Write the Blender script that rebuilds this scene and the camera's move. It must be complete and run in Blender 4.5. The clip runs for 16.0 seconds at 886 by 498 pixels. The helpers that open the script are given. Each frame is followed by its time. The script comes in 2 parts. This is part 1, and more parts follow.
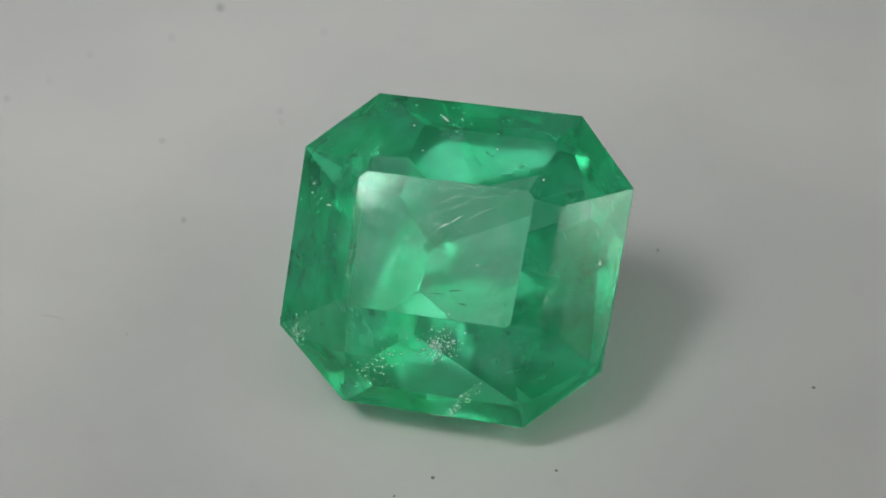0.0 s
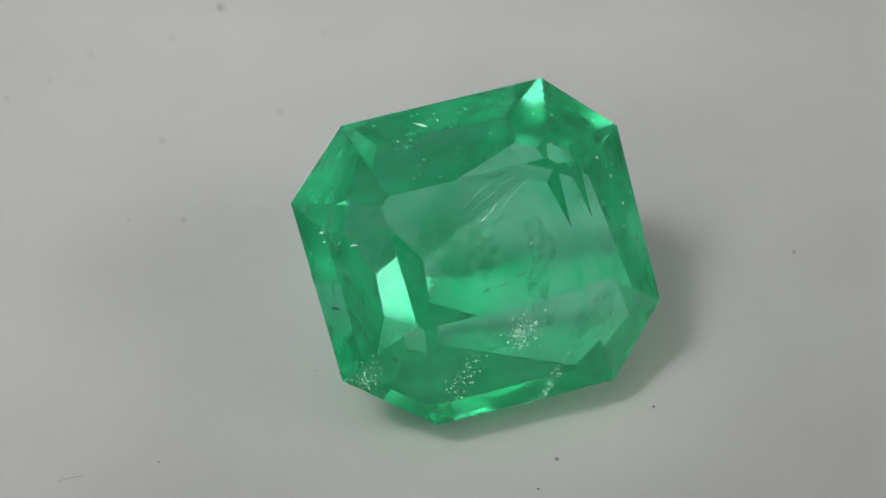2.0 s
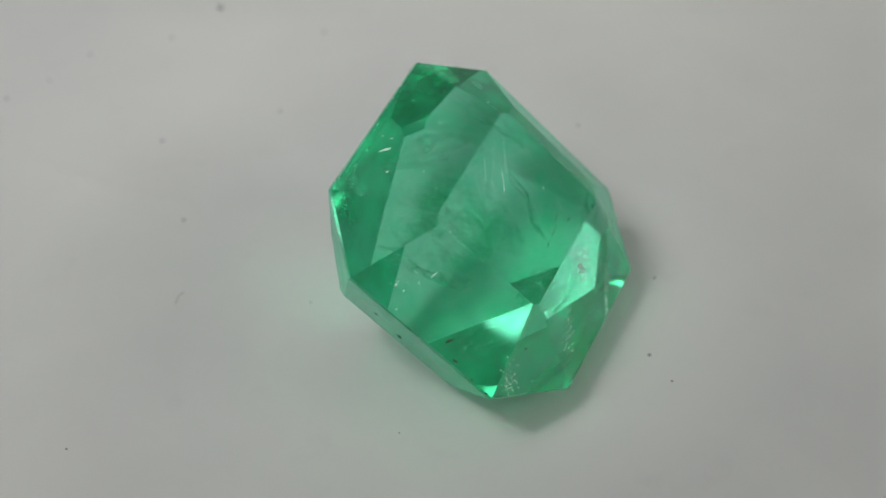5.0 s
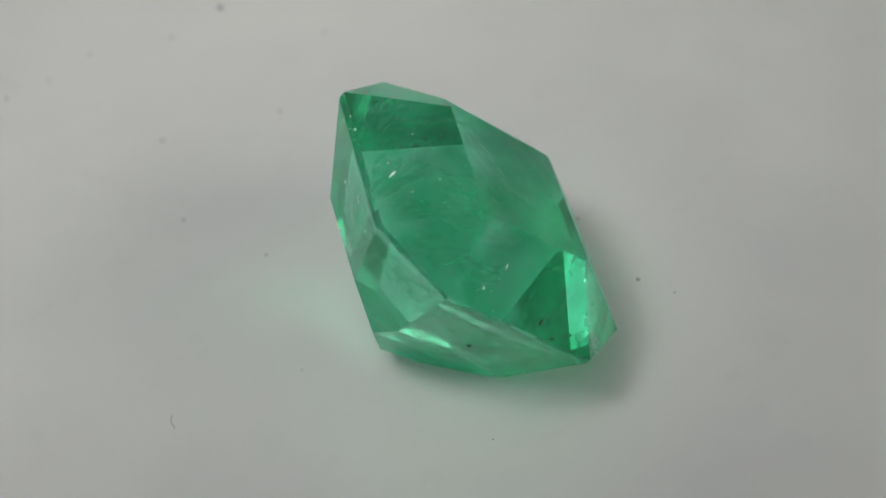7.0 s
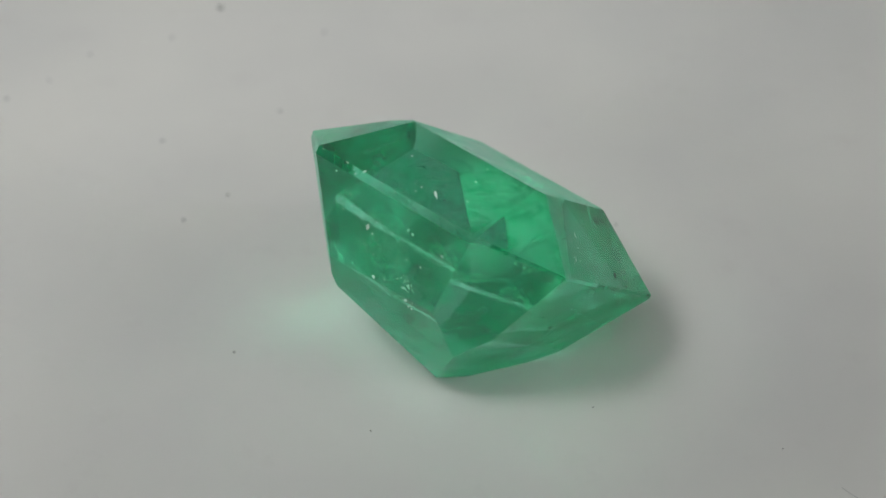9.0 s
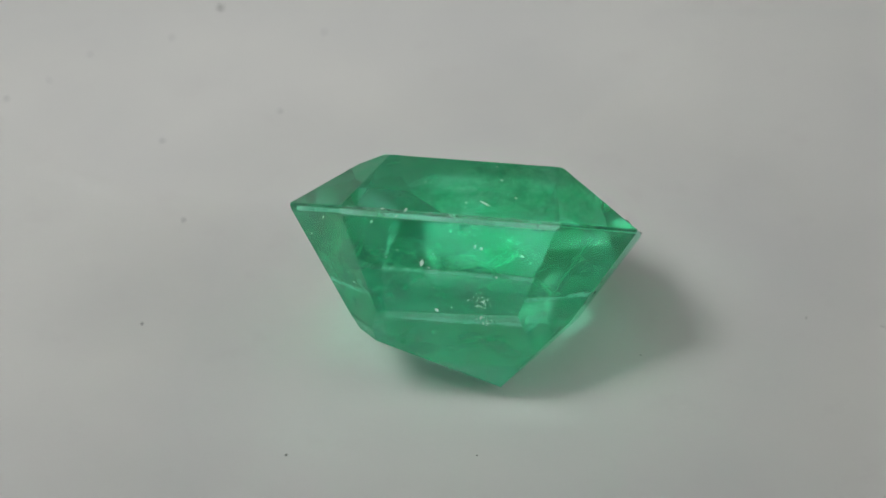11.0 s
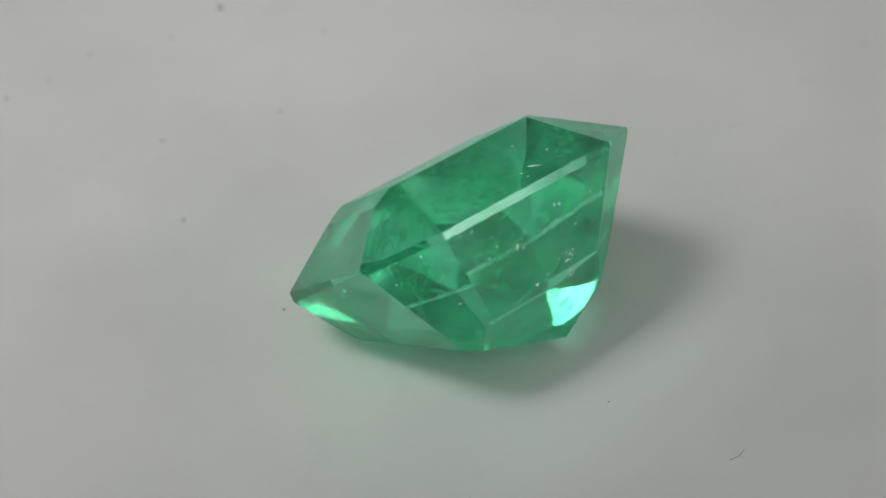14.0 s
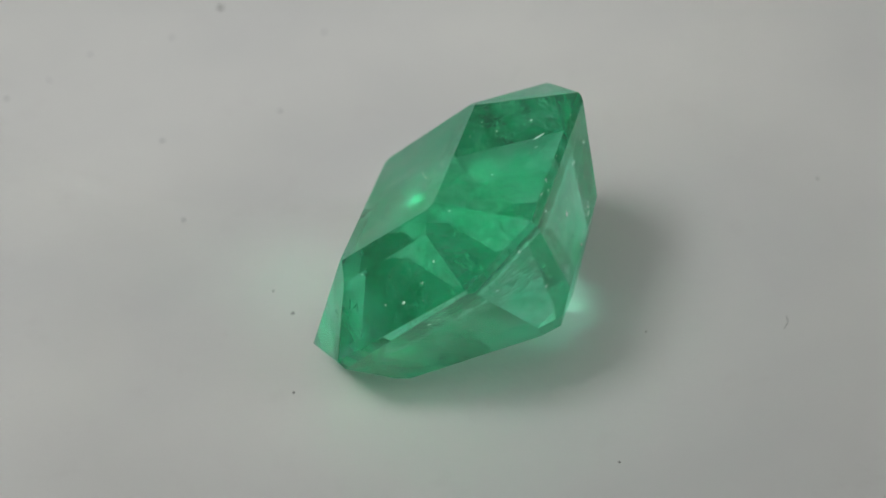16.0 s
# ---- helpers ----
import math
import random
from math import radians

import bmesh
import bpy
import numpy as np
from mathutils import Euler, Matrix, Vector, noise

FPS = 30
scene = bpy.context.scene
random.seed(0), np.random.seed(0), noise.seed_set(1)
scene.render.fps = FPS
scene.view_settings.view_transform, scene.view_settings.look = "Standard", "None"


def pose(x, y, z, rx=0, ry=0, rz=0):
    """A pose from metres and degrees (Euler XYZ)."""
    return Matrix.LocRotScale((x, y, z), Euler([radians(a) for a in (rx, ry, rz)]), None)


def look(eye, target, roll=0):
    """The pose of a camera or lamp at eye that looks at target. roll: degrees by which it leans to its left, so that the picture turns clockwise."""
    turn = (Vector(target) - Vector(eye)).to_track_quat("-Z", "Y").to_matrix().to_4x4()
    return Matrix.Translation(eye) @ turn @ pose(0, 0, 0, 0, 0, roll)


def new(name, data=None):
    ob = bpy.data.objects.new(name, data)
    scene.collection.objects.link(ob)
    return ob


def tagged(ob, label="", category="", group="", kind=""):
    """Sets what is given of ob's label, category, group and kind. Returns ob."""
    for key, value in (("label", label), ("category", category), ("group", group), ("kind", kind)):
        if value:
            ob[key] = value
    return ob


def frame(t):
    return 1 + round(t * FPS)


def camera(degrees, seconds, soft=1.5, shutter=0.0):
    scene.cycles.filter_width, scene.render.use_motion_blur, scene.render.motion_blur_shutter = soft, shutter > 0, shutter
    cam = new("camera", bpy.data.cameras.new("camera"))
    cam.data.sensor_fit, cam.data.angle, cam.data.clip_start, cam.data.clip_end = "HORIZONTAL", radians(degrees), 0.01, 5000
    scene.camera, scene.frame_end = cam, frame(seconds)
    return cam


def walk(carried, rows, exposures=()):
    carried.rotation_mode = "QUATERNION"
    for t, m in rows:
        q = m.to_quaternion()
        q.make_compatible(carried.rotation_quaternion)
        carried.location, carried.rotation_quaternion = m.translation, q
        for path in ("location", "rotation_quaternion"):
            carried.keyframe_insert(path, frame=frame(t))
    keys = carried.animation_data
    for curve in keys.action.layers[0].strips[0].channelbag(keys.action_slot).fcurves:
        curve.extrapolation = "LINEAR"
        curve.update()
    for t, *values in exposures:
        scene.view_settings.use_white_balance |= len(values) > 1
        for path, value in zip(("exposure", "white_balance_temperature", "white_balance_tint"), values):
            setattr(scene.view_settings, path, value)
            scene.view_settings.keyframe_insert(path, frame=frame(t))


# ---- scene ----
# ---- camera: fixed, close over a small turntable ----
cam = camera(21.9, 16.0, soft=1.5)
EYE = pose(0.0, -0.05252, 0.04841, 49.374, 2.830, -1.608)
cam.data.dof.use_dof, cam.data.dof.focus_distance, cam.data.dof.aperture_fstop = True, 0.0668, 82
walk(cam, [(0.0, EYE), (16.0, EYE)], [(0.0, -0.11), (0.5, -0.08), (1.0, -0.03), (1.5, 0.0), (16.0, 0.0)])

# ---- world and lights ----
world = bpy.data.worlds.new("room_light")
scene.world = world
world.use_nodes = True
wn = world.node_tree.nodes
wn["Background"].inputs["Color"].default_value = (0.985, 1.0, 0.96, 1)
wn["Background"].inputs["Strength"].default_value = 0.175


def area_lamp(name, eye, target, size_x, size_y, watts, colour):
    data = bpy.data.lights.new(name, "AREA")
    data.shape, data.size, data.size_y, data.energy, data.color = "RECTANGLE", size_x, size_y, watts, colour
    ob = new(name, data)
    ob.matrix_world = look(eye, target)
    return ob


# a lamp close by on one side, a low window farther off on the other, a wide ceiling light over the front
desk_lamp = area_lamp("desk_lamp", (-0.0545, -0.0207, 0.1095), (-0.006, 0.018, 0), 0.044, 0.044, 0.0046, (1.0, 1.0, 0.965))
desk_lamp.data.spread = radians(39)
area_lamp("window_light", (0.52, -0.231, 0.315), (0, 0, 0), 0.17, 0.32, 0.70, (0.98, 1.0, 0.905))
area_lamp("ceiling_light", (-0.14, -0.40, 0.62), (0, 0, 0), 0.45, 0.40, 0.48, (0.985, 1.0, 0.965))
# light gathered by the stone falls on the plate
scene.cycles.caustics_refractive = scene.cycles.caustics_reflective = True
scene.cycles.blur_glossy = 0.1

# ---- materials ----


def material(name):
    m = bpy.data.materials.new(name)
    m.use_nodes = True
    nodes, links = m.node_tree.nodes, m.node_tree.links
    return m, nodes, links, nodes["Principled BSDF"]


def noise_node(nodes, links, scale, detail, coords, rough=0.55):
    n = nodes.new("ShaderNodeTexNoise")
    n.inputs["Scale"].default_value, n.inputs["Detail"].default_value, n.inputs["Roughness"].default_value = scale, detail, rough
    links.new(coords, n.inputs["Vector"])
    return n


def ramp_node(nodes, links, source, stops):
    r = nodes.new("ShaderNodeValToRGB")
    while len(r.color_ramp.elements) < len(stops):
        r.color_ramp.elements.new(0.5)
    for el, (p, c) in zip(r.color_ramp.elements, stops):
        el.position, el.color = p, (*c, 1)
    links.new(source, r.inputs["Fac"])
    return r


def plate_material():
    m, nodes, links, bsdf = material("white_plate")
    co = nodes.new("ShaderNodeTexCoord").outputs["Object"]
    big = noise_node(nodes, links, 75, 3, co)
    base = ramp_node(nodes, links, big.outputs["Fac"], [(0.30, (0.61, 0.61, 0.615)), (0.70, (0.69, 0.685, 0.672))])
    fine = noise_node(nodes, links, 420, 6, co, 0.65)
    smudge = ramp_node(nodes, links, fine.outputs["Fac"], [(0.58, (1, 1, 1)), (0.78, (0.90, 0.88, 0.89))])
    mix = nodes.new("ShaderNodeMix")
    mix.data_type, mix.blend_type = "RGBA", "MULTIPLY"
    mix.inputs[0].default_value = 0.5
    links.new(base.outputs["Color"], mix.inputs[6])
    links.new(smudge.outputs["Color"], mix.inputs[7])
    # a faint darker ring round the middle, wavering
    far = nodes.new("ShaderNodeVectorMath")
    far.operation = "LENGTH"
    links.new(co, far.inputs[0])
    sway = nodes.new("ShaderNodeMath")
    sway.operation = "MULTIPLY_ADD"
    links.new(noise_node(nodes, links, 140, 4, co).outputs["Fac"], sway.inputs[0])
    sway.inputs[1].default_value = 0.006
    links.new(far.outputs["Value"], sway.inputs[2])
    reach = nodes.new("ShaderNodeMath")
    reach.operation = "MULTIPLY"
    reach.inputs[1].default_value = 40.0
    links.new(sway.outputs[0], reach.inputs[0])
    ring = ramp_node(nodes, links, reach.outputs[0], [(0.36, (1, 1, 1)), (0.50, (0.93, 0.93, 0.94)), (0.60, (0.95, 0.95, 0.95)), (0.72, (1, 1, 1))])
    ringed = nodes.new("ShaderNodeMix")
    ringed.data_type, ringed.blend_type = "RGBA", "MULTIPLY"
    ringed.inputs[0].default_value = 1.0
    links.new(mix.outputs[2], ringed.inputs[6])
    links.new(ring.outputs["Color"], ringed.inputs[7])
    links.new(ringed.outputs[2], bsdf.inputs["Base Color"])
    bsdf.inputs["Roughness"].default_value = 0.42
    bump = nodes.new("ShaderNodeBump")
    bump.inputs["Strength"].default_value, bump.inputs["Distance"].default_value = 0.25, 0.00004
    links.new(noise_node(nodes, links, 2600, 4, co).outputs["Fac"], bump.inputs["Height"])
    links.new(bump.outputs["Normal"], bsdf.inputs["Normal"])
    return m


def bump_node(nodes, links, height, strength, distance, under=None):
    bump = nodes.new("ShaderNodeBump")
    bump.inputs["Strength"].default_value, bump.inputs["Distance"].default_value = strength, distance
    links.new(height, bump.inputs["Height"])
    if under is not None:
        links.new(under, bump.inputs["Normal"])
    return bump.outputs["Normal"]


def gem_material(name, tint, rough, wave, veil_least, veil_most):
    """Green beryl: tinted glass with a clear polish over it, slightly wavy and pitted, with cloudy zones."""
    m, nodes, links, bsdf = material(name)
    nodes.remove(bsdf)
    out = nodes["Material Output"]
    co = nodes.new("ShaderNodeTexCoord").outputs["Object"]
    glass = nodes.new("ShaderNodeBsdfGlass")
    glass.inputs["IOR"].default_value, glass.inputs["Roughness"].default_value = 1.575, rough
    zone = noise_node(nodes, links, 520, 8, co, 0.68)
    dark = tuple(v * w for v, w in zip(tint, (0.58, 0.98, 0.86)))
    tone = ramp_node(nodes, links, zone.outputs["Fac"], [(0.36, dark), (0.56, tint)])
    links.new(tone.outputs["Color"], glass.inputs["Color"])
    wavy = bump_node(nodes, links, noise_node(nodes, links, 700, 5, co, 0.6).outputs["Fac"], wave, 0.00006)
    links.new(wavy, glass.inputs["Normal"])
    polish = nodes.new("ShaderNodeBsdfGlossy")
    polish.inputs["Roughness"].default_value = 0.03
    # fine pits, gathered in patches
    patch = ramp_node(nodes, links, noise_node(nodes, links, 600, 4, co, 0.6).outputs["Fac"], [(0.42, (0.06,) * 3), (0.60, (0.24,) * 3)])
    pits = bump_node(nodes, links, noise_node(nodes, links, 7000, 4, co, 0.7).outputs["Fac"], 0.25, 0.000022)
    links.new(patch.outputs["Color"], pits.node.inputs["Strength"])
    links.new(pits, polish.inputs["Normal"])
    fres = nodes.new("ShaderNodeFresnel")
    fres.inputs["IOR"].default_value = 1.575
    cap = nodes.new("ShaderNodeMath")
    cap.operation = "MINIMUM"
    cap.inputs[1].default_value = 0.16
    part_of = nodes.new("ShaderNodeMath")
    part_of.operation = "MULTIPLY"
    part_of.inputs[1].default_value = 0.7
    links.new(fres.outputs[0], part_of.inputs[0])
    links.new(part_of.outputs[0], cap.inputs[0])
    through_light, back_light = nodes.new("ShaderNodeBsdfTranslucent"), nodes.new("ShaderNodeBsdfDiffuse")
    haze = nodes.new("ShaderNodeMixShader")
    haze.inputs[0].default_value = 0.5
    for k, lobe in enumerate((through_light, back_light)):
        lobe.inputs["Color"].default_value = (0.04, 1.0, 0.57, 1)
        links.new(lobe.outputs[0], haze.inputs[k + 1])
    cloud = noise_node(nodes, links, 380, 5, co, 0.6)
    veil = ramp_node(nodes, links, cloud.outputs["Fac"], [(0.36, (veil_least,) * 3), (0.66, (veil_most,) * 3)])
    mix = nodes.new("ShaderNodeMixShader")
    links.new(veil.outputs["Color"], mix.inputs[0])
    links.new(glass.outputs[0], mix.inputs[1])
    links.new(haze.outputs[0], mix.inputs[2])
    top = nodes.new("ShaderNodeMixShader")
    links.new(cap.outputs[0], top.inputs[0])
    links.new(mix.outputs[0], top.inputs[1])
    links.new(polish.outputs[0], top.inputs[2])
    links.new(top.outputs[0], out.inputs["Surface"])
    return m


def veil_material():
    """A wispy cloud of fine inclusions: mostly clear, pale where the wisps gather."""
    m, nodes, links, bsdf = material("inner_veil")
    nodes.remove(bsdf)
    co = nodes.new("ShaderNodeTexCoord").outputs["Object"]
    wisp = noise_node(nodes, links, 1500, 8, co, 0.75)
    wisp.inputs["Distortion"].default_value = 1.2
    amount = ramp_node(nodes, links, wisp.outputs["Fac"], [(0.42, (0, 0, 0)), (0.72, (0.58, 0.58, 0.58))])
    clear = nodes.new("ShaderNodeBsdfTransparent")
    pale = nodes.new("ShaderNodeBsdfTranslucent")
    pale.inputs["Color"].default_value = (0.28, 0.98, 0.68, 1)
    mix = nodes.new("ShaderNodeMixShader")
    links.new(amount.outputs["Color"], mix.inputs[0])
    links.new(clear.outputs[0], mix.inputs[1])
    links.new(pale.outputs[0], mix.inputs[2])
    links.new(mix.outputs[0], nodes["Material Output"].inputs["Surface"])
    return m


def plain_material(name, colour, rough=0.6):
    m, nodes, links, bsdf = material(name)
    co = nodes.new("ShaderNodeTexCoord").outputs["Object"]
    tone = ramp_node(nodes, links, noise_node(nodes, links, 3000, 3, co).outputs["Fac"],
                     [(0.3, tuple(v * 0.8 for v in colour)), (0.7, colour)])
    links.new(tone.outputs["Color"], bsdf.inputs["Base Color"])
    bsdf.inputs["Roughness"].default_value = rough
    return m


WHITE = plate_material()
BENCH = plain_material("bench_laminate", (0.72, 0.71, 0.69), 0.5)
EMERALD = gem_material("emerald", (0.63, 1.0, 0.895), 0.0, 0.05, 0.01, 0.07)
EMERALD_BELOW = gem_material("emerald_underside", (0.64, 1.0, 0.865), 0.018, 0.28, 0.09, 0.32)
# sparkle of reflected light put into the pale colour of small chips
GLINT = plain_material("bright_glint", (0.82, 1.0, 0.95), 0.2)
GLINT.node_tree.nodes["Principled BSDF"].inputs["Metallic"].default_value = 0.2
VEIL = veil_material()
MID_GREEN = plain_material("green_scratch", (0.07, 0.22, 0.15))
DARK = plain_material("dark_speck", (0.015, 0.02, 0.015))
GREY_DUST = plain_material("grey_dust", (0.30, 0.30, 0.30))
PALE_DUST = plain_material("pale_grey_dust", (0.50, 0.50, 0.51))
# pale colour of scratches, and of chips that imitate lamp sparkle
SPARKLE_SCRATCH = plain_material("pale_sparkle_scratch", (0.80, 1.0, 0.93), 0.15)
SPARKLE_SCRATCH.node_tree.nodes["Principled BSDF"].inputs["Metallic"].default_value = 0.0

# ---- helpers ----


def part(name, bm, mat, parent=None, label=""):
    mesh = bpy.data.meshes.new(name)
    bm.to_mesh(mesh)
    bm.free()
    mesh.materials.append(mat)
    ob = new(name, mesh)
    if parent is not None:
        ob.parent = parent
    return tagged(ob, label=label)


def disc_mesh(radius, z0, z1, bevel, segments=128):
    bm = bmesh.new()
    bmesh.ops.create_cone(bm, cap_ends=True, segments=segments, radius1=radius, radius2=radius, depth=z1 - z0,
                          matrix=Matrix.Translation((0, 0, (z0 + z1) / 2)))
    rim = [e for e in bm.edges if len(e.link_faces) == 2 and abs(e.link_faces[0].normal.z - e.link_faces[1].normal.z) > 0.5]
    bmesh.ops.bevel(bm, geom=rim, offset=bevel, segments=3, affect="EDGES")
    return bm


# ---- turntable and bench ----
bm = bmesh.new()
bmesh.ops.create_cube(bm, size=1, matrix=Matrix.LocRotScale((0, 0, -0.045), None, (1.6, 1.2, 0.03)))
bench = tagged(part("bench_top", bm, BENCH), "pale laminate bench top below the turntable", "bench", kind="structure")

turntable = new("turntable")
tagged(turntable, "small round white display turntable, slowly turning, faintly smudged", "turntable")
part("plate", disc_mesh(0.065, -0.006, 0.0, 0.001), WHITE, turntable)
band = bmesh.new()
for r0, r1, z in ((0.0651, 0.0663, -0.0052), (0.0651, 0.0663, -0.0014)):
    for k in range(96):
        a0, a1 = k * math.pi / 48, (k + 1) * math.pi / 48
        band.faces.new([band.verts.new((r * math.cos(a), r * math.sin(a), z)) for r, a in ((r0, a0), (r1, a0), (r1, a1), (r0, a1))])
for r in (0.0651, 0.0663):
    for k in range(96):
        a0, a1 = k * math.pi / 48, (k + 1) * math.pi / 48
        band.faces.new([band.verts.new((r * math.cos(a), r * math.sin(a), z)) for a, z in ((a0, -0.0052), (a1, -0.0052), (a1, -0.0014), (a0, -0.0014))])
bmesh.ops.remove_doubles(band, verts=band.verts, dist=1e-6)
bmesh.ops.recalc_face_normals(band, faces=band.faces)
part("edge_band", band, BENCH, turntable, "pale grey band round the plate's edge")
base = part("base", disc_mesh(0.055, -0.030, -0.0065, 0.0015), BENCH, None)
tagged(base, "low round white base under the turntable plate", "turntable base")

# ---- the emerald: an octagonal step cut, in millimetres ----
TILT = pose(-0.0001766, -0.0007987, 0.0041172, 41.429, -1.169, -17.709)
RIM = 0.06


def facet_planes():
    """Name, outward normal and distance of every facet: table, crown, girdle and two steps below it."""
    found = [("table_facet", Vector((0, 0, 1)), 1.71)]
    # azimuth, and the profile of the crown there: distance from the axis and height, from the girdle up to the table
    profiles = ((-1.7, ((4.93, RIM), (3.20, 1.376), (2.45, 1.71))), (90.2, ((4.65, RIM), (2.0, 1.71))), (181.6, ((5.06, RIM), (2.75, 1.71))), (270, ((4.665, RIM), (2.0, 1.71))),
                (43.5, ((5.50, RIM), (3.05, 1.71))), (133.1, ((5.51, RIM), (3.20, 1.71))), (230.4, ((5.27, RIM), (3.15, 1.71))), (314.6, ((5.33, RIM), (3.03, 1.71))))
    for az, steps in profiles:
        out = Vector((math.cos(radians(az)), math.sin(radians(az)), 0))
        found.append(("girdle_facet", out.copy(), steps[0][0]))
        for (r0, z0), (r1, z1) in zip(steps, steps[1:]):
            n = (out * (z1 - z0) + Vector((0, 0, r0 - r1))).normalized()
            found.append(("crown_facet", n, n.dot(out * r0 + Vector((0, 0, z0)))))
    # azimuth, slope below the girdle plane and distance of the facets underneath, unevenly cut
    upper = [(-0.1, 32.6, 4.24), (90.2, 28.4, 4.185), (181.6, 32.6, 4.29), (270.0, 28.1, 4.14), (43.5, 32.6, 4.72), (133.2, 33.7, 4.62), (230.6, 27.8, 4.69), (312.3, 27.5, 4.80)]
    lower = [(-29.2, 64.6, 3.83), (92.2, 52.1, 4.19), (181.9, 42.7, 4.31), (269.7, 48.2, 4.07), (33.9, 44.0, 4.79), (108.3, 53.4, 4.55), (232.1, 37.5, 4.74), (314.4, 43.2, 4.55)]
    for nm, rows in (("pavilion_facet", upper), ("keel_facet", lower)):
        for az, slope, d in rows:
            a, e = radians(az), radians(slope)
            found.append((nm, Vector((math.cos(e) * math.cos(a), math.cos(e) * math.sin(a), -math.sin(e))), d))
    return found


def emerald():
    planes = facet_planes()
    bm = bmesh.new()
    bmesh.ops.create_cube(bm, size=30)
    for nm, n, d in planes:
        cut = bmesh.ops.bisect_plane(bm, geom=[*bm.verts, *bm.edges, *bm.faces], dist=1e-5, plane_co=n * d, plane_no=n, clear_outer=True)
        rim = [e for e in cut["geom_cut"] if isinstance(e, bmesh.types.BMEdge)]
        if rim:
            bmesh.ops.contextual_create(bm, geom=rim)
    bmesh.ops.remove_doubles(bm, verts=bm.verts, dist=1e-3)
    bmesh.ops.dissolve_degenerate(bm, edges=bm.edges, dist=1e-3)
    bmesh.ops.bevel(bm, geom=list(bm.edges), offset=0.016, segments=1, affect="EDGES", clamp_overlap=True)
    bmesh.ops.recalc_face_normals(bm, faces=bm.faces)
    stone = new("emerald")
    tagged(stone, "hazy green step-cut octagonal emerald lying tilted on the white turntable", "gemstone")
    surfaces = {"pavilion_facet": EMERALD_BELOW, "keel_facet": EMERALD_BELOW}
    groups = {}
    for f in bm.faces:
        best = max(range(len(planes)), key=lambda i: f.normal.dot(planes[i][1]))
        key = (best, planes[best][0]) if f.normal.dot(planes[best][1]) > 0.9998 else (-1, "facet_edge")
        groups.setdefault(key, []).append([v.co.copy() * 0.001 for v in f.verts])
    for (_, nm), polys in groups.items():
        piece = bmesh.new()
        for poly in polys:
            piece.faces.new([piece.verts.new(co) for co in poly])
        part(nm, piece, surfaces.get(nm, EMERALD), stone)
    bm.free()
    return stone


gem = emerald()

# ---- flecks on and just under the facets of the stone, in its own millimetres ----
dice = random.Random(7)


def fleck_mesh(size, thick, seed):
    """An irregular flat chip with a raised middle."""
    r = random.Random(seed)
    bm = bmesh.new()
    n = 7
    ring = [bm.verts.new((size * r.uniform(0.45, 1.1) * math.cos(k * 6.2832 / n), size * r.uniform(0.45, 1.1) * math.sin(k * 6.2832 / n), 0)) for k in range(n)]
    top, low = bm.verts.new((0, 0, thick)), bm.verts.new((0, 0, -thick))
    for k in range(n):
        bm.faces.new((ring[k], ring[(k + 1) % n], top))
        bm.faces.new((ring[(k + 1) % n], ring[k], low))
    return bm


def fleck(name, place, normal, size, mat, stretch=1.0, turn=0.0, thick=0.45):
    ob = part(name, fleck_mesh(size * 0.001, size * 0.001 * thick, dice.randint(0, 9999)), mat, gem)
    spin = Vector(normal).to_track_quat("Z", "Y").to_matrix().to_4x4() @ pose(0, 0, 0, 0, 0, turn)
    ob.matrix_local = Matrix.Translation(Vector(place) * 0.001) @ spin @ Matrix.Diagonal((stretch, 1 / stretch, 1, 1))
    return ob


PLANES = facet_planes()


def onto(place, lift=0.002):
    """The place moved onto the nearest facet, just proud of it, and that facet's normal."""
    p = Vector(place)
    nm, n, d = max(PLANES, key=lambda f: f[1].dot(p) - f[2])
    return p + n * (d - n.dot(p) + lift), n


def scattered(centre, spread, count, sizes):
    """Place, normal, size, stretch and turn of chips scattered over one facet."""
    _, n = onto(centre)
    u = n.orthogonal().normalized()
    v = n.cross(u)
    for _ in range(count):
        p = Vector(centre) + u * dice.gauss(0, spread[0]) + v * dice.gauss(0, spread[1])
        place, out = onto(p)
        out = out + Vector([dice.gauss(0, 0.45) for _ in range(3)])
        yield place, out, dice.uniform(*sizes) * dice.choice((0.35, 0.45, 0.6, 0.8, 1.3)), dice.uniform(0.7, 1.6), dice.uniform(0, 360)


def cluster(centre, spread, count, sizes):
    """A loose scatter of bright chips, each a part, standing in for glints."""
    for place, out, size, stretch, turn in scattered(centre, spread, count, sizes):
        fleck("glint", place, out, size, GLINT, stretch, turn)


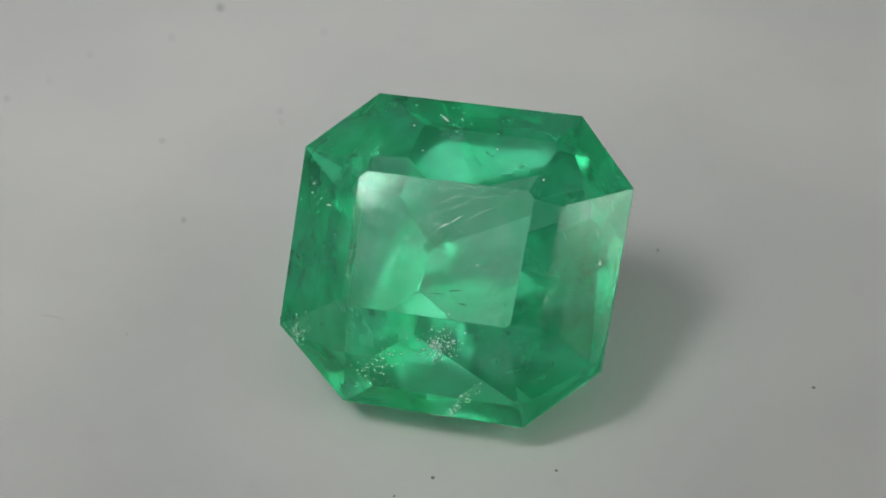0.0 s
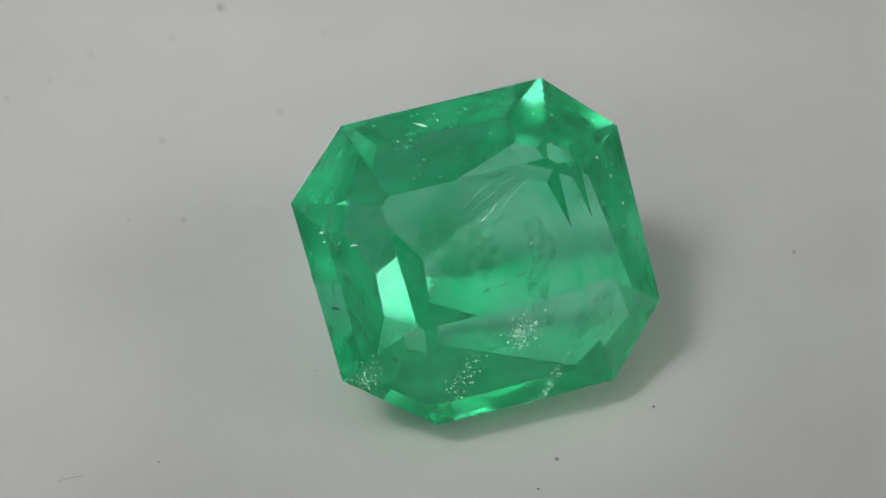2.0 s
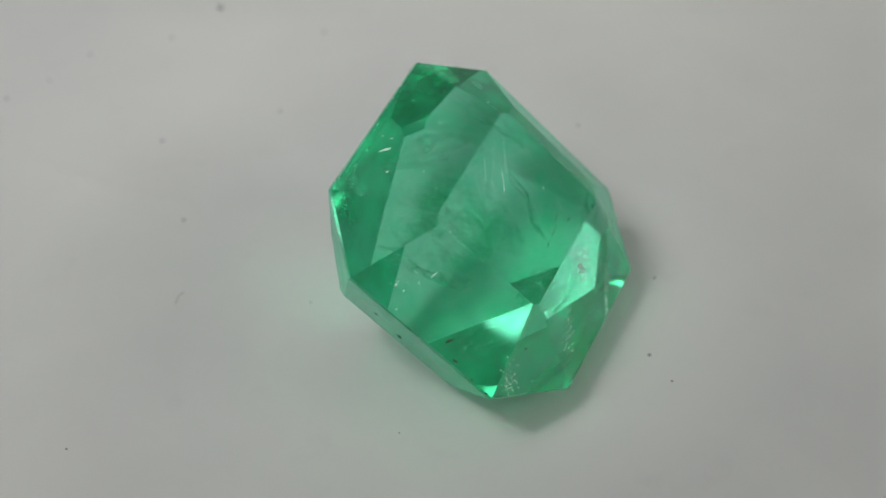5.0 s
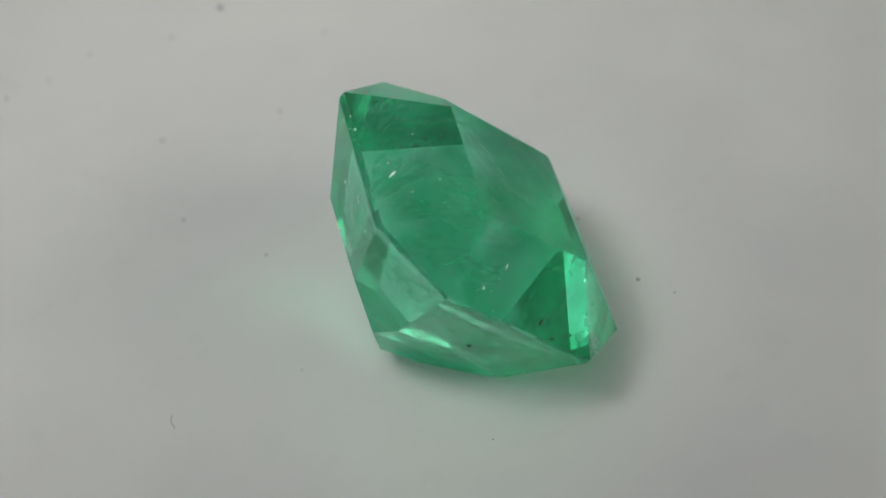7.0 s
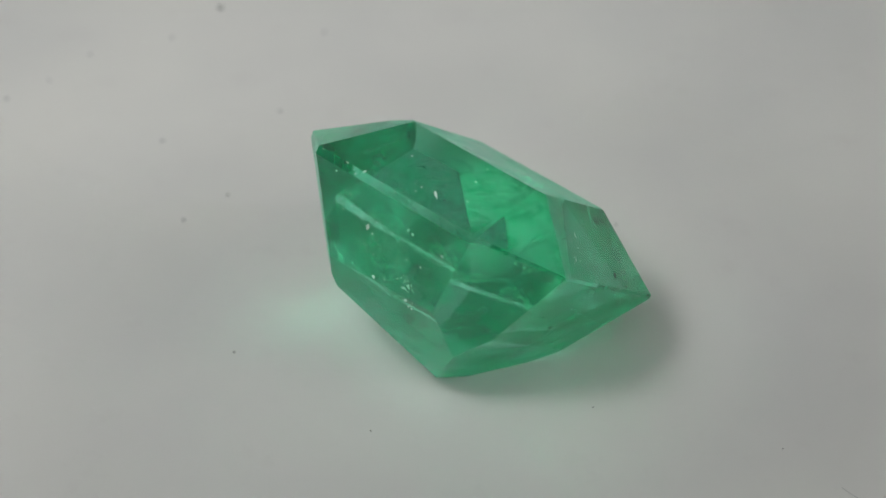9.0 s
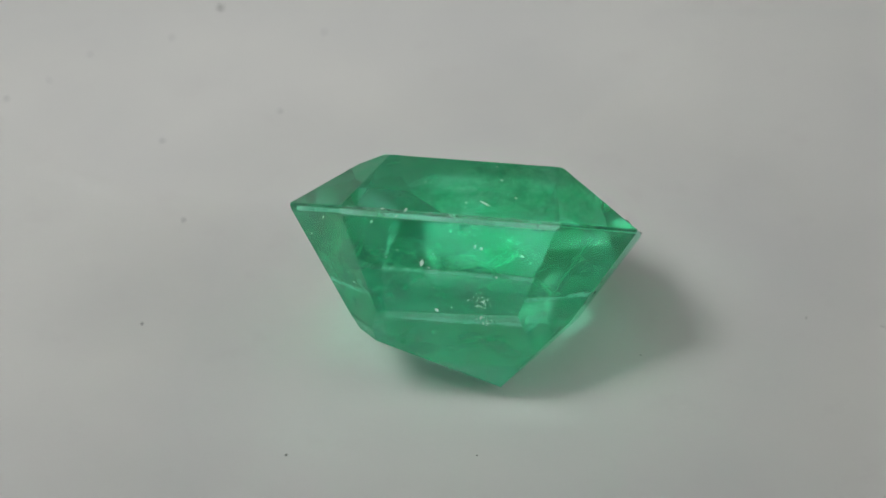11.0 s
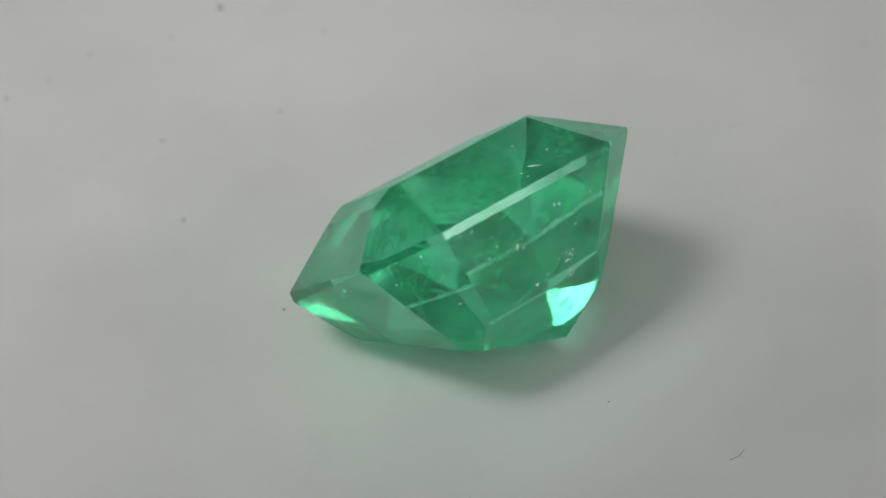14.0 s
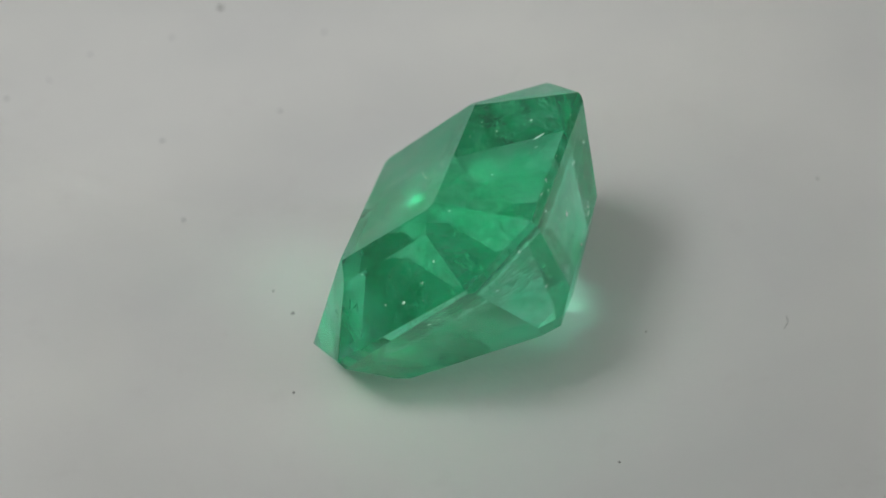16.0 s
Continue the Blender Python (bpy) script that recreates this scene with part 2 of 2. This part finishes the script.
def sparkle_patch(centre, spread, count, sizes):
    """Lamp sparkle on a rough patch drawn as uncountable tiny pale chips, joined into one mesh."""
    coords, faces = [], []
    for place, out, size, stretch, turn in scattered(centre, spread, count, sizes):
        chip = fleck_mesh(size * 0.001, size * 0.00045, dice.randint(0, 9999))
        chip.verts.index_update()
        spin = Vector(out).to_track_quat("Z", "Y").to_matrix().to_4x4() @ pose(0, 0, 0, 0, 0, turn)
        m = Matrix.Translation(Vector(place) * 0.001) @ spin @ Matrix.Diagonal((stretch, 1 / stretch, 1, 1))
        first = len(coords)
        coords.extend(m @ v.co for v in chip.verts)
        faces.extend([first + v.index for v in f.verts] for f in chip.faces)
        chip.free()
    mesh = bpy.data.meshes.new("sparkle_patch")
    mesh.from_pydata(coords, [], faces)
    mesh.materials.append(SPARKLE_SCRATCH)
    ob = new("sparkle_patch", mesh)
    ob.parent = gem
    return tagged(ob, label="rough patch of a facet, its lamp sparkle drawn as tiny pale chips", kind="stuff")


sparkle_patch((0.35, -2.75, 1.2), (0.30, 0.24), 300, (0.013, 0.048))
sparkle_patch((0.8, -4.42, 0.2), (0.60, 0.08), 240, (0.009, 0.036))
sparkle_patch((-1.5, -3.5, 0.8), (0.55, 0.28), 260, (0.009, 0.030))
sparkle_patch((-4.30, -2.85, 0.3), (0.28, 0.16), 160, (0.009, 0.034))
sparkle_patch((-4.35, 1.2, 0.5), (0.25, 0.3), 34, (0.009, 0.026))
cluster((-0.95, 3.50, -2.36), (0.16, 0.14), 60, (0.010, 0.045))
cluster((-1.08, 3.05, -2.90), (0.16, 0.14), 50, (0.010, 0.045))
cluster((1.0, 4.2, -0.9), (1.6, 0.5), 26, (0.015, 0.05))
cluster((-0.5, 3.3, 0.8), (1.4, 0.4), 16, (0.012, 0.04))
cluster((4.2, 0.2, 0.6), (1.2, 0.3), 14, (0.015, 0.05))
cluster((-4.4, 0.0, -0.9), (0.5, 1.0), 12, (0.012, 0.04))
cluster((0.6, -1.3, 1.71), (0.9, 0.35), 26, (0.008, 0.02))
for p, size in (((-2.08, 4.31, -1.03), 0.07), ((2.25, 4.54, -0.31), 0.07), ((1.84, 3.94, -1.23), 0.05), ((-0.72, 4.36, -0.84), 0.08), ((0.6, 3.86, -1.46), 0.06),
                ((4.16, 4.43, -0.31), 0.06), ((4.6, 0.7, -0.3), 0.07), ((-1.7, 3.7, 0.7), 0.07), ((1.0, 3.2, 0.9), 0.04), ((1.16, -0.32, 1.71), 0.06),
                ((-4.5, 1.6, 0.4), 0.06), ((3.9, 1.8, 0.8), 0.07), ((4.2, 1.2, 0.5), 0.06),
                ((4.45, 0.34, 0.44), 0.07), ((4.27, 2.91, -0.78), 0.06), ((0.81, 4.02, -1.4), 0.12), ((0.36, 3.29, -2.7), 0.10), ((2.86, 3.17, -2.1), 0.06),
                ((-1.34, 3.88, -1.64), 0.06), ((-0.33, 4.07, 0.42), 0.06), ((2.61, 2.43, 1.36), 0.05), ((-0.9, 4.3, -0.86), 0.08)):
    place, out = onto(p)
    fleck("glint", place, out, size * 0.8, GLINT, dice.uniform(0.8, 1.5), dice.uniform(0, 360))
for p, size, stretch, turn in (((-4.65, -0.66, 0.3), 0.11, 1.6, 60), ((-4.92, -1.18, 0.13), 0.06, 1.6, 20), ((-5.02, -2.5, 0.05), 0.07, 1.0, 0), ((-5.0, -1.9, 0.1), 0.045, 1.0, 0),
                               ((-3.45, -2.6, 0.92), 0.06, 1.2, 0), ((-2.6, -2.9, 0.9), 0.03, 1.0, 0), ((-2.0, -2.2, 1.4), 0.03, 1.0, 0), ((-0.4, -2.3, 1.4), 0.03, 1.3, 0),
                               ((0.9, -2.9, 1.0), 0.03, 1.0, 0), ((-4.15, 1.12, -1.53), 0.05, 1.6, 10), ((-3.90, 0.06, -1.88), 0.085, 1.5, 15), ((-3.82, -0.02, -1.98), 0.04, 1.2, 40), ((-3.75, 1.71, -2.18), 0.04, 2.2, 80),
                               ((-5.04, 0.46, 0.03), 0.05, 3.0, 5), ((-4.93, -1.08, 0.12), 0.04, 2.6, 30), ((-4.8, -2.87, 0.0), 0.05, 1.3, 0), ((-2.48, 4.64, -0.1), 0.035, 1.0, 0), ((-2.64, 4.64, -0.19), 0.035, 1.0, 0)):
    place, out = onto(p)
    fleck("dark_inclusion", place, out, size, DARK, stretch, turn)
for p, long, turn in (((0.12, -1.3, 1.71), 0.55, 5), ((0.6, -1.15, 1.71), 0.45, 12), ((0.9, -1.5, 1.71), 0.35, -8), ((-0.5, -1.35, 1.71), 0.30, 20), ((0.3, 0.9, 1.71), 0.5, 40),
                      ((0.0, 0.7, 1.71), 0.35, 30), ((-3.7, 0.95, 0.85), 0.28, 75)):
    place, out = onto(p)
    fleck("scratch", place, out, 0.07, SPARKLE_SCRATCH if p[1] > 0 else MID_GREEN, long / 0.07 * 0.55, turn, 0.04)

# a pale chip by the girdle
place, out = onto((-0.85, 4.0, 0.4))
fleck("chip", place, out, 0.11, SPARKLE_SCRATCH, 2.3, -38, 0.05)
# long fine scratches across the table facet: middle, half length and direction
for x, y, half, turn in ((0.05, 1.50, 0.80, 31), (1.05, 1.22, 0.85, 31), (0.30, 1.30, 0.45, 22), (0.95, 1.62, 0.42, 10), (1.45, 1.42, 0.18, 150), (-0.2, 1.05, 0.30, 50),
                         (0.7, 0.95, 0.35, 36)):
    place, out = onto((x, y, 1.71))
    fleck("scratch", place, out, math.sqrt(half * 0.005), SPARKLE_SCRATCH, math.sqrt(half / 0.005), turn, 0.05)

# ---- wispy veils inside the stone ----


def inside(p, gap):
    return all(n.dot(p) < d - gap for _, n, d in PLANES)


def inner_veil(centre, normal, half, seed):
    """A crumpled sheet, ragged at its rim, that stays inside the stone."""
    r = random.Random(seed)
    n = Vector(normal).normalized()
    u = n.orthogonal().normalized()
    v = n.cross(u)
    c = Vector(centre)
    bm = bmesh.new()
    rows, spokes = 5, 16
    rings = []
    for i in range(1, rows + 1):
        ring = []
        for k in range(spokes):
            a = k * 2 * math.pi / spokes
            reach = half * i / rows * (0.75 + 0.45 * noise.noise(Vector((math.cos(a), math.sin(a), seed * 3.1))))
            p = c + u * (reach * math.cos(a)) + v * (reach * math.sin(a) * 0.7)
            p += n * 0.35 * noise.noise(p * 0.9 + Vector((seed, 0, 0)))
            while not inside(p, 0.12):
                p = c + (p - c) * 0.9
            ring.append(bm.verts.new(p * 0.001))
        rings.append(ring)
    mid = bm.verts.new(c * 0.001)
    for k in range(spokes):
        bm.faces.new((mid, rings[0][k], rings[0][(k + 1) % spokes]))
        for i in range(rows - 1):
            bm.faces.new((rings[i][k], rings[i + 1][k], rings[i + 1][(k + 1) % spokes], rings[i][(k + 1) % spokes]))
    return part("inner_veil", bm, VEIL, gem, "pale wispy veil inside the stone")


for k, (c, n, half) in enumerate((((-2.8, 1.2, -0.4), (0.8, 0.3, 0.4), 2.0), ((-0.6, 0.6, -0.6), (0.1, 0.4, 0.9), 2.2), ((1.6, -0.6, -1.2), (0.7, -0.4, 0.5), 2.0),
                                  ((-1.2, -2.2, -1.0), (-0.2, 0.8, 0.5), 2.0), ((0.8, 2.2, -1.2), (0.2, 0.9, 0.3), 1.9), ((3.0, 1.2, -0.6), (0.9, 0.1, 0.3), 1.6),
                                  ((-0.2, 0.4, -2.8), (0.3, 0.5, 0.8), 1.8), ((2.6, -2.4, -0.3), (0.5, -0.6, 0.5), 1.4))):
    inner_veil(c, n, half, k + 1)

# ---- still specks for dust on the lens, debris that turns with the plate ----


def hair(points, radius, mat, name, label):
    data = bpy.data.curves.new(name, "CURVE")
    data.dimensions, data.bevel_depth, data.bevel_resolution = "3D", radius, 2
    sp = data.splines.new("NURBS")
    sp.points.add(len(points) - 1)
    for p, co in zip(sp.points, points):
        p.co = (*co, 1)
    sp.use_endpoint_u, sp.order_u = True, 3
    data.materials.append(mat)
    ob = new(name, data)
    return tagged(ob, label, "fibre", "fibres on the plate")


def mote(name, size, mat, label, x, y, seed, group):
    bm = bmesh.new()
    bmesh.ops.create_icosphere(bm, subdivisions=2, radius=size * 0.0005)
    for v in bm.verts:
        v.co *= 1 + 0.35 * noise.noise(v.co * 9000 + Vector((seed, 0, 0)))
        v.co.z = max(v.co.z, -size * 0.0002) * 0.5
    low = min(v.co.z for v in bm.verts)
    bmesh.ops.translate(bm, verts=bm.verts, vec=(0, 0, -low))
    ob = tagged(part(name, bm, mat), label, "dust", group)
    ob.location = (x * 0.001, y * 0.001, 0)
    return ob


# lens dust, modelled as motes at plate height that do not turn
for k, (x, y, size) in enumerate(((-8.71, 18.55, 0.24), (-4.80, 16.59, 0.17), (-16.17, 13.58, 0.20), (-10.38, 10.62, 0.17), (-6.30, 11.96, 0.15),
                                  (-13.38, 16.01, 0.15), (-10.43, 16.79, 0.15), (-9.38, 6.23, 0.19), (-14.73, 14.57, 0.14))):
    mote("lens_speck", size, GREY_DUST if size > 0.22 else PALE_DUST, "tiny grey speck standing for dust on the lens, set still over the plate", x, y, k, "dust specks")

MOVING = []
for k, (x, y, size) in enumerate(((-1.15, -5.79, 0.13), (2.45, -5.76, 0.10), (-2.28, -6.42, 0.08), (6.35, 3.75, 0.11), (-6.0, 11.71, 0.09), (0.86, 5.18, 0.07),
                                  (-10.63, 1.17, 0.06), (-4.86, 1.71, 0.06), (10.37, -2.92, 0.12))):
    MOVING.append((mote("grit_grain", size, GREY_DUST, "minute dark grain of grit on the white plate", x, y, 20 + k, "grit grains"), (x, y, 0)))
MOVING.append((hair([(-0.00002, -0.0003, 0.00002), (0.00004, -0.0001, 0.00004), (0.00003, 0.0001, 0.00004), (-0.00006, 0.0003, 0.00002)], 0.000012, GREY_DUST, "fibre",
                    "short curved dark fibre lying on the white plate"), (0.9, 9.54, 70)))
MOVING.append((hair([(-0.0004, 0.0, 0.00002), (-0.0001, 0.00006, 0.00003), (0.0004, -0.00005, 0.00002)], 0.00001, PALE_DUST, "fibre",
                    "faint pale grey fibre lying on the white plate"), (-13.06, 2.15, -15)))

# ---- how the things turn: seconds, slide x and y in millimetres, turn in degrees ----
TURN = [(0, -0.240, -0.406, -0.0), (0.5, -0.069, -0.401, 8.0), (1, -0.081, -0.353, 16.0), (1.5, 0.059, -0.344, 24.3), (2, 0.120, -0.215, 32.5),
        (2.5, 0.311, -0.094, 39.9), (3, 0.235, -0.091, 48.6), (3.5, 0.082, -0.184, 57.5), (4, -0.038, -0.154, 65.6), (4.2, -0.029, -0.026, 68.7),
        (6.3, -0.369, 0.382, 106.3), (6.5, -0.395, 0.390, 109.1), (7, -0.308, 0.332, 117.6), (7.5, -0.344, 0.268, 127.0), (8, -0.365, 0.235, 135.2),
        (8.5, -0.291, 0.246, 144.7), (9, -0.070, 0.093, 152.9), (9.5, 0.003, -0.302, 161.2), (9.7, 0.107, -0.427, 164.8), (11.8, 0.036, -0.250, 200.8),
        (12, 0.066, -0.238, 204.2), (12.5, 0.141, -0.007, 211.9), (13, 0.156, 0.140, 219.7), (13.5, 0.182, 0.179, 226.5), (14, 0.211, 0.215, 235.1),
        (14.5, 0.147, 0.149, 244.1), (15, 0.159, 0.187, 253.1), (15.5, 0.098, 0.326, 263.5), (16, 0.174, 0.283, 271.3)]


def motions():
    turning = [(t, pose(x * 0.001, y * 0.001, 0, 0, 0, a)) for t, x, y, a in TURN]
    walk(turntable, turning)
    walk(gem, [(t, m @ TILT) for t, m in turning])
    for ob, (x, y, a) in MOVING:
        walk(ob, [(t, m @ pose(x * 0.001, y * 0.001, 0, 0, 0, a)) for t, m in turning])


motions()
